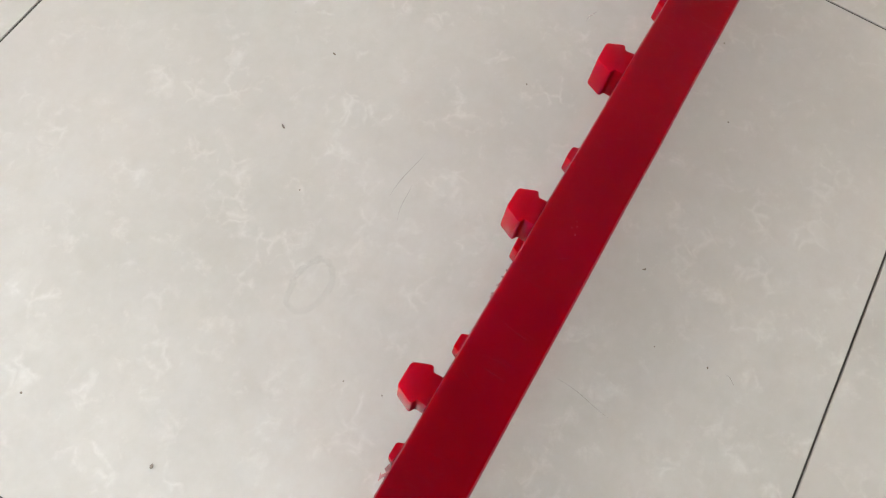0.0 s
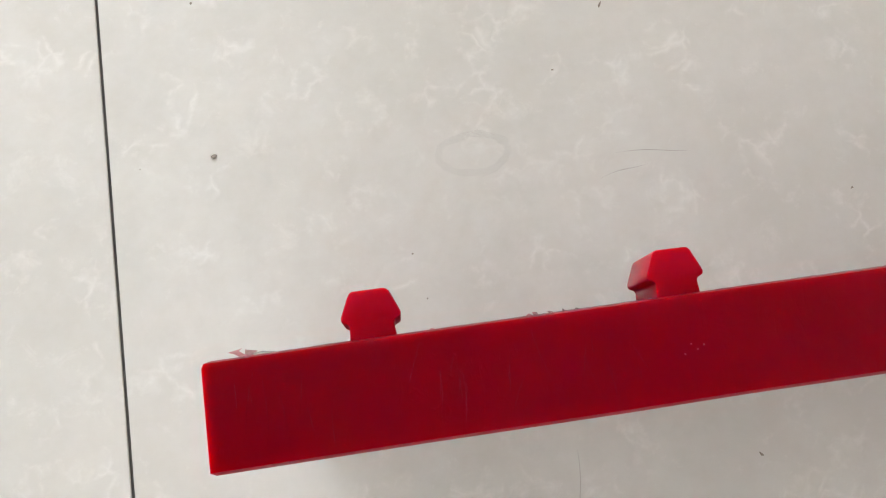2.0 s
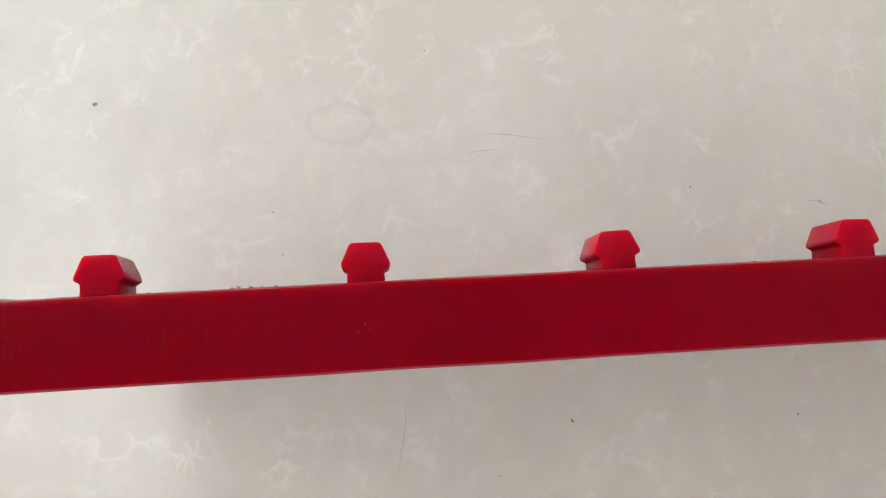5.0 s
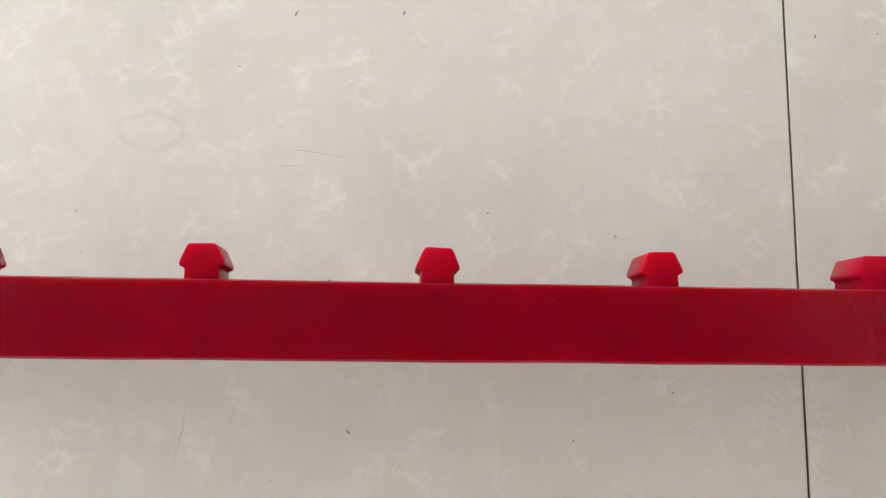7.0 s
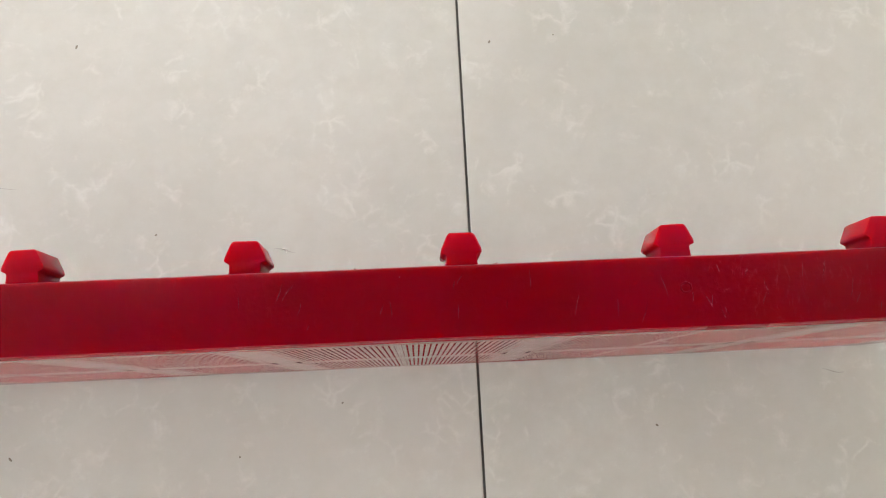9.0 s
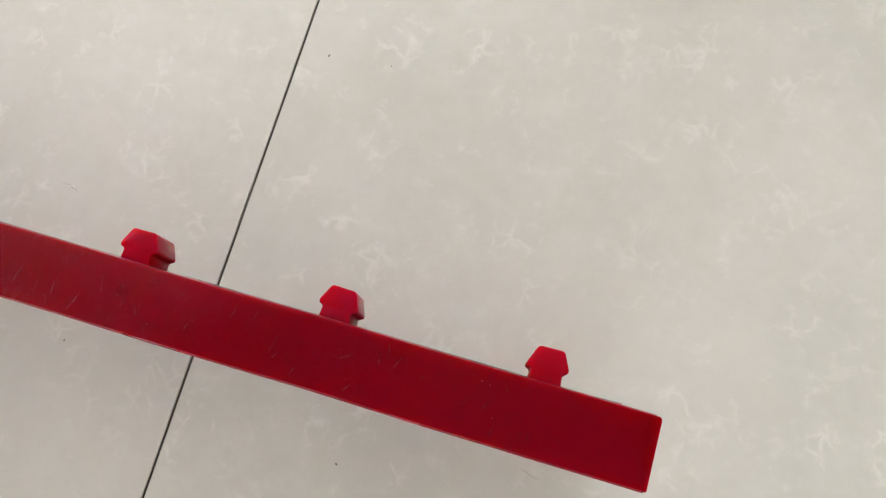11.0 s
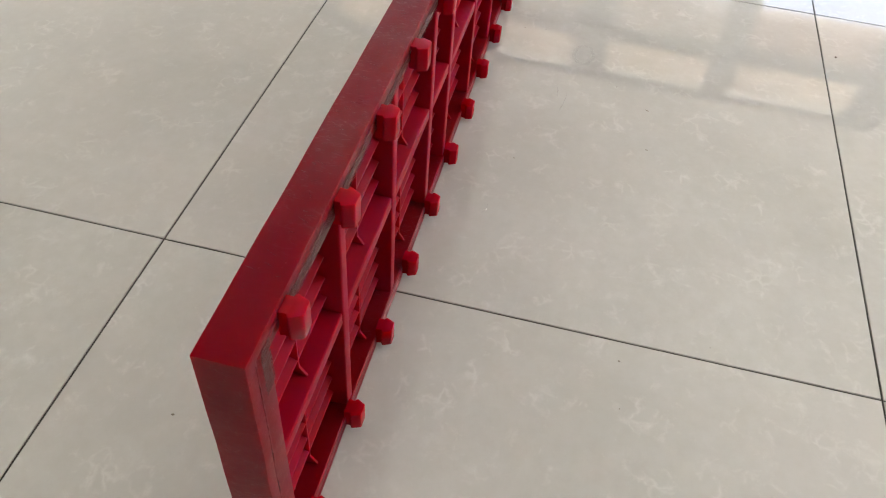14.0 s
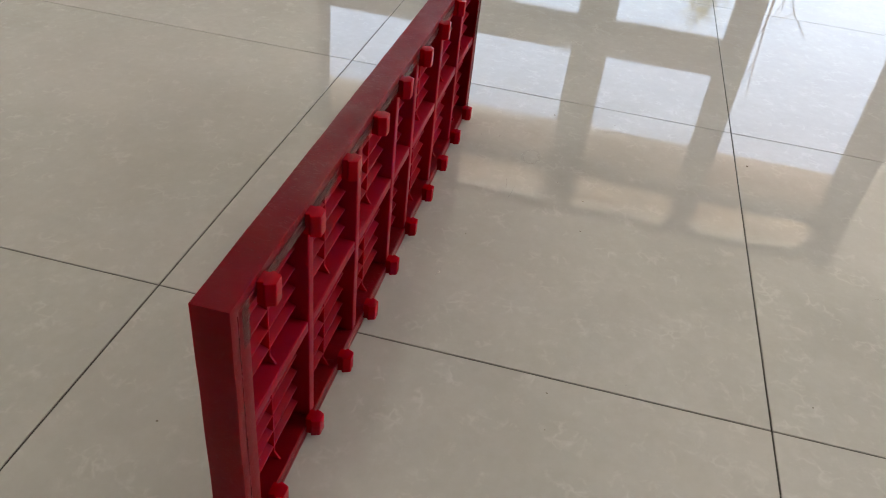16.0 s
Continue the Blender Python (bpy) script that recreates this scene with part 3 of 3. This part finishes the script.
def ragged_strip(p, q, across, out, depth, n, rnd, base=0.0):
    """A torn ridge from p to q in the rim's back plane: across, its width; out, how far it stands off at most."""
    bm = bmesh.new()
    p, q = Vector(p), Vector(q)
    side = Vector((0, 1, 0)).cross((q - p).normalized())
    prev = None
    for i in range(n + 1):
        c = p + (q - p) * i / n + side * rnd.uniform(-0.15, 0.15) * across
        k = out * (0.35 + 0.65 * rnd.random())
        row = [bm.verts.new(c - side * across / 2), bm.verts.new(c + Vector((0, k, 0))), bm.verts.new(c + side * across / 2)]
        for v in row:
            v.co.y += base - depth * (v is not row[1])
        if prev:
            for a in (0, 1):
                bm.faces.new((prev[a], prev[a + 1], row[a + 1], row[a]))
        prev = row
    return bm


def end_film(root):
    """Films and seams on the back of the two end rims, and torn skin on the first peg."""
    rnd = random.Random(31)
    for x0, x1, z0, z1 in ((0.0115, 0.0310, H - 0.150, H - 0.0045), (L - 0.0300, L - 0.0165, H - 0.052, H - 0.008)):
        bm = bmesh.new()
        prev = None
        for i in range(21):
            z = z1 + (z0 - z1) * i / 20
            grow = min(1.0, 0.35 + i * 0.09) if x0 < 0.1 else 1.0
            a, b = x0 + rnd.uniform(-0.0005, 0.0005), x0 + (x1 - x0) * grow + rnd.uniform(-0.0007, 0.0007)
            row = [bm.verts.new((a, W + 0.0005, z)), bm.verts.new((b, W + 0.0010, z))]
            if prev:
                bm.faces.new((prev[0], prev[1], row[1], row[0]))
            prev = row
        bmesh.ops.solidify(bm, geom=list(bm.faces), thickness=0.0002)
        part("casting_film", bm, M_FILM, root, "torn translucent greyish film")
    for x in (0.0105, L - 0.0105):
        part("casting_seam", ragged_strip((x, W, H - 0.012), (x, W, 0.012), 0.0013, 0.0009, 0.0006, 70, rnd), M_SEAM, root, "thin ragged casting seam")
    for x in (0.235, 0.52, 0.70):
        part("casting_seam", ragged_strip((x - 0.03, W, 0.0125), (x + 0.05, W, 0.0125), 0.0011, 0.0012, 0.0004, 40, rnd), M_FLAKE, root, "thin ragged casting seam")
    # a pale torn skin on the sloping side of the first peg
    bm = bmesh.new()
    prev = None
    for i in range(9):
        z = H - 0.0050 - 0.0215 * i / 8
        row = [bm.verts.new((MARGIN + 0.0091 - rnd.uniform(0, 0.0003), W + 0.0087 + rnd.uniform(-0.0002, 0.0004), z)),
               bm.verts.new((MARGIN + 0.0063 + rnd.uniform(0, 0.0003), W + 0.0150 + rnd.uniform(0, 0.0006), z))]
        if prev:
            bm.faces.new((prev[0], prev[1], row[1], row[0]))
        prev = row
    bmesh.ops.solidify(bm, geom=list(bm.faces), thickness=0.00015)
    part("torn_skin", bm, M_FLAKE, root, "pale torn casting skin")


def screen_panel():
    root = new("screen_panel")
    part("rim", rim_mesh(), M_RIM, root, "scuffed outer rim with rounded edges", front=True)
    residue(root)
    end_film(root)
    top_marks(root)
    top_scratches(root)
    edges = [END_RIM] + [v for r in RIBS for v in (r - RIB_W / 2, r + RIB_W / 2)] + [L - END_RIM]
    bays = list(zip(edges[::2], edges[1::2]))
    zm = H / 2
    halves = [(SIDE_RIM, zm - MID_W / 2), (zm + MID_W / 2, H - SIDE_RIM)]
    for r in RIBS:
        part("cross_rib", tapered_rib(r - RIB_W / 2, r + RIB_W / 2, SIDE_RIM, H - SIDE_RIM, 0.0, W - 0.0016, 'z', DRAFT, 0.0020), M_RED, root, front=True)
    for x0, x1 in bays:
        part("centre_rib", tapered_rib(x0, x1, zm - MID_W / 2, zm + MID_W / 2, 0.0, W - 0.0024, 'x', DRAFT, 0.0022), M_RED, root, front=True)
        for z0, z1 in halves:
            narrow = x1 - x0 < 0.1
            xm = None if narrow else (x0 + x1) / 2
            zs = [z0 + (z1 - z0) * (k + 0.75) / 5.3 for k in range(5)]
            deck = part("screen_deck", deck_mesh(x0 + (DRAFT + 0.0002 if x0 > 0.05 else 0.0), x1 - (DRAFT + 0.0002 if x1 < L - 0.05 else 0.0), z0 + (DRAFT + 0.0002 if z0 > zm else 0.0), z1 - (DRAFT + 0.0002 if z1 < zm else 0.0), xm, zs), M_DECK, root, "finely slotted screening deck")
            tagged(deck, kind="stuff")
            for z in zs:
                part("slat", tapered_rib(x0, x1, z - 0.0010, z + 0.0010, DECK + 0.0002, 0.0185, 'x', 0.0062), M_RED, root)
            if not narrow:
                part("stay_rib", tapered_rib(xm - 0.0009, xm + 0.0009, z0 + 0.0002, z1 - 0.0002, DECK + 0.0002, 0.0190, 'z', 0.0008), M_RED, root)
                for zc, sgn in ((z0, 1), (z1, -1)):
                    bm = bmesh.new()
                    tri = [(0.0165, zc + sgn * 0.014), (0.0165, zc - sgn * 0.0005), (0.0255, zc - sgn * 0.0005)]
                    a = [bm.verts.new((xm - 0.0011, y, z)) for y, z in tri]
                    b = [bm.verts.new((xm + 0.0011, y, z)) for y, z in tri]
                    bm.faces.new(a)
                    bm.faces.new(b[::-1])
                    for q in range(3):
                        bm.faces.new((a[q], b[q], b[(q + 1) % 3], a[(q + 1) % 3]))
                    part("gusset", bm, M_RED, root)
    top = peg_mesh(H - 0.0275, H - 0.0048)
    low = peg_mesh(0.0075, 0.0302)
    firsts = [part("peg", top, M_PEG, root, "red barbed locking peg, base colour raised for light glowing through"), part("peg", low, M_PEG, root, "red barbed locking peg, base colour raised for light glowing through")]
    for first in firsts:
        first.location = (MARGIN, W, 0)
        for k in range(1, 10):
            o = first.copy()
            scene.collection.objects.link(o)
            o.location = (MARGIN + k * PITCH + 0.0006 * math.sin(k * 5.1), W, 0)
            o.rotation_euler = (0, 0, 0.03 * math.sin(k * 3.7))
    return tagged(root, "red polyurethane screen panel standing on its long edge on the tiles", "screen panel")


panel = screen_panel()


# ---- floor marks and crumbs ----
def speck(x, y, size, turn, long=1.0, mat=None, label="tiny dark crumb of debris on the floor tile", name="debris", seed=0):
    rnd = random.Random(seed)
    bm = bmesh.new()
    bmesh.ops.create_icosphere(bm, subdivisions=1, radius=size)
    for v in bm.verts:
        v.co *= rnd.uniform(0.65, 1.2)
        v.co.x *= long
        v.co.z *= 0.5
    lowest = min(v.co.z for v in bm.verts)
    for v in bm.verts:
        v.co.z -= lowest
    ob = finish(name, bm, mat or M_DEBRIS)
    ob.matrix_world = pose(x, y, 0.0, 0, 0, turn)
    return tagged(ob, label, "debris", "floor debris")


MARKS = [(-0.050, 0.202, 0.0016, 20, 1.5), (0.249, 0.286, 0.0010, 60, 3.2), (0.340, 0.290, 0.0011, 80, 2.2), (0.301, -0.059, 0.0011, 130, 2.0),
         (0.703, 0.284, 0.0011, 70, 1.8), (0.886, -0.129, 0.0012, 100, 1.4), (0.007, 0.574, 0.0022, 0, 1.1), (0.565, -0.027, 0.0010, 30, 1.5),
         (0.204, 0.238, 0.0008, 10, 1.2), (0.412, 0.119, 0.0009, 40, 1.6), (0.482, -0.066, 0.0009, 75, 1.4), (0.822, -0.057, 0.0010, 140, 1.7),
         (0.081, 0.113, 0.0007, 0, 1.3), (0.087, 0.080, 0.0007, 60, 1.2), (0.249, -0.143, 0.0009, 20, 1.4), (-0.056, 0.322, 0.0009, 95, 1.6),
         (0.242, -0.096, 0.0007, 15, 1.1), (0.618, 0.611, 0.0010, 50, 1.3), (0.761, 0.289, 0.0008, 85, 1.2)]
for i, (x, y, r, a, lg) in enumerate(MARKS):
    speck(x, y, r, a, lg, seed=i)


def curl(x, y, turn):
    """A small curled shaving."""
    bm = bmesh.new()
    prev = None
    for k in range(9):
        a = radians(-40 + 21 * k)
        r = 0.0018 + 0.0003 * k
        w = 0.0005 * math.sin(math.pi * (k + 0.6) / 9.4)
        p = (r * math.cos(a), r * math.sin(a))
        e = (math.cos(a) * w, math.sin(a) * w)
        row = [bm.verts.new((p[0] - e[0], p[1] - e[1], 0.0)), bm.verts.new((p[0] + e[0], p[1] + e[1], 0.0)), bm.verts.new((p[0], p[1], 0.0012 * math.sin(math.pi * (k + 0.3) / 9)))]
        if prev:
            for q in range(3):
                bm.faces.new((prev[q], row[q], row[(q + 1) % 3], prev[(q + 1) % 3]))
        prev = row
    ob = finish("shaving", bm, M_CRUMB)
    ob.matrix_world = pose(x, y, 0.0, 0, 0, turn)
    return tagged(ob, "pale curled plastic shaving on the floor tile", "shaving", "floor debris")


curl(0.519, 0.100, 30)


def ring_stain(x, y, rx, ry, width, turn):
    bm = bmesh.new()
    n = 48
    rows = []
    for i in range(n):
        a = 2 * math.pi * i / n
        k = 1 + 0.10 * noise.noise(Vector((math.cos(a) * 1.5, math.sin(a) * 1.5, 3.0)))
        w = width * (0.6 + 0.7 * abs(noise.noise(Vector((math.cos(a) * 3, math.sin(a) * 3, 8.0)))))
        rows.append([bm.verts.new(((rx * k + s * w) * math.cos(a), (ry * k + s * w) * math.sin(a), 0.0)) for s in (-0.5, 0.5)])
    for i in range(n):
        p, q = rows[i], rows[(i + 1) % n]
        bm.faces.new((p[0], p[1], q[1], q[0]))
    ob = finish("water_mark", bm, M_STAIN)
    ob.matrix_world = pose(x, y, 0.0004, 0, 0, turn)
    return tagged(ob, "faint oval water mark dried on the floor tile", "stain")


ring_stain(0.135, 0.181, 0.026, 0.0145, 0.0075, 0)


def scratch(x0, y0, x1, y1, width):
    bm = bmesh.new()
    n = 8
    dx, dy = x1 - x0, y1 - y0
    ln = math.hypot(dx, dy)
    nx_, ny_ = -dy / ln, dx / ln
    prev = None
    for i in range(n + 1):
        t = i / n
        w = width * math.sin(math.pi * min(0.97, max(0.03, t)))
        b = 0.0012 * math.sin(t * 5)
        cx, cy = dx * t + nx_ * b, dy * t + ny_ * b
        row = [bm.verts.new((cx - nx_ * w, cy - ny_ * w, 0)), bm.verts.new((cx + nx_ * w, cy + ny_ * w, 0))]
        if prev:
            bm.faces.new((prev[0], prev[1], row[1], row[0]))
        prev = row
    ob = finish("scratch", bm, M_SCRATCH)
    ob.location = (x0, y0, 0.0004)
    return tagged(ob, "thin grey scratch or hair on the floor tile", "scratch", "floor scratches")


scratch(0.240, 0.168, 0.297, 0.164, 0.00035)
scratch(0.225, 0.150, 0.262, 0.158, 0.00030)
scratch(0.174, -0.036, 0.168, -0.088, 0.00035)
scratch(0.2515, -0.158, 0.2476, -0.1705, 0.00030)
scratch(0.986, -0.021, 0.966, -0.019, 0.00040)
# a brown hair by the shaving, built as a grey scratch
scratch(0.509, 0.103, 0.529, 0.100, 0.00040)
scratch(0.358, 0.730, 0.344, 0.755, 0.00030)

floor_tiles()
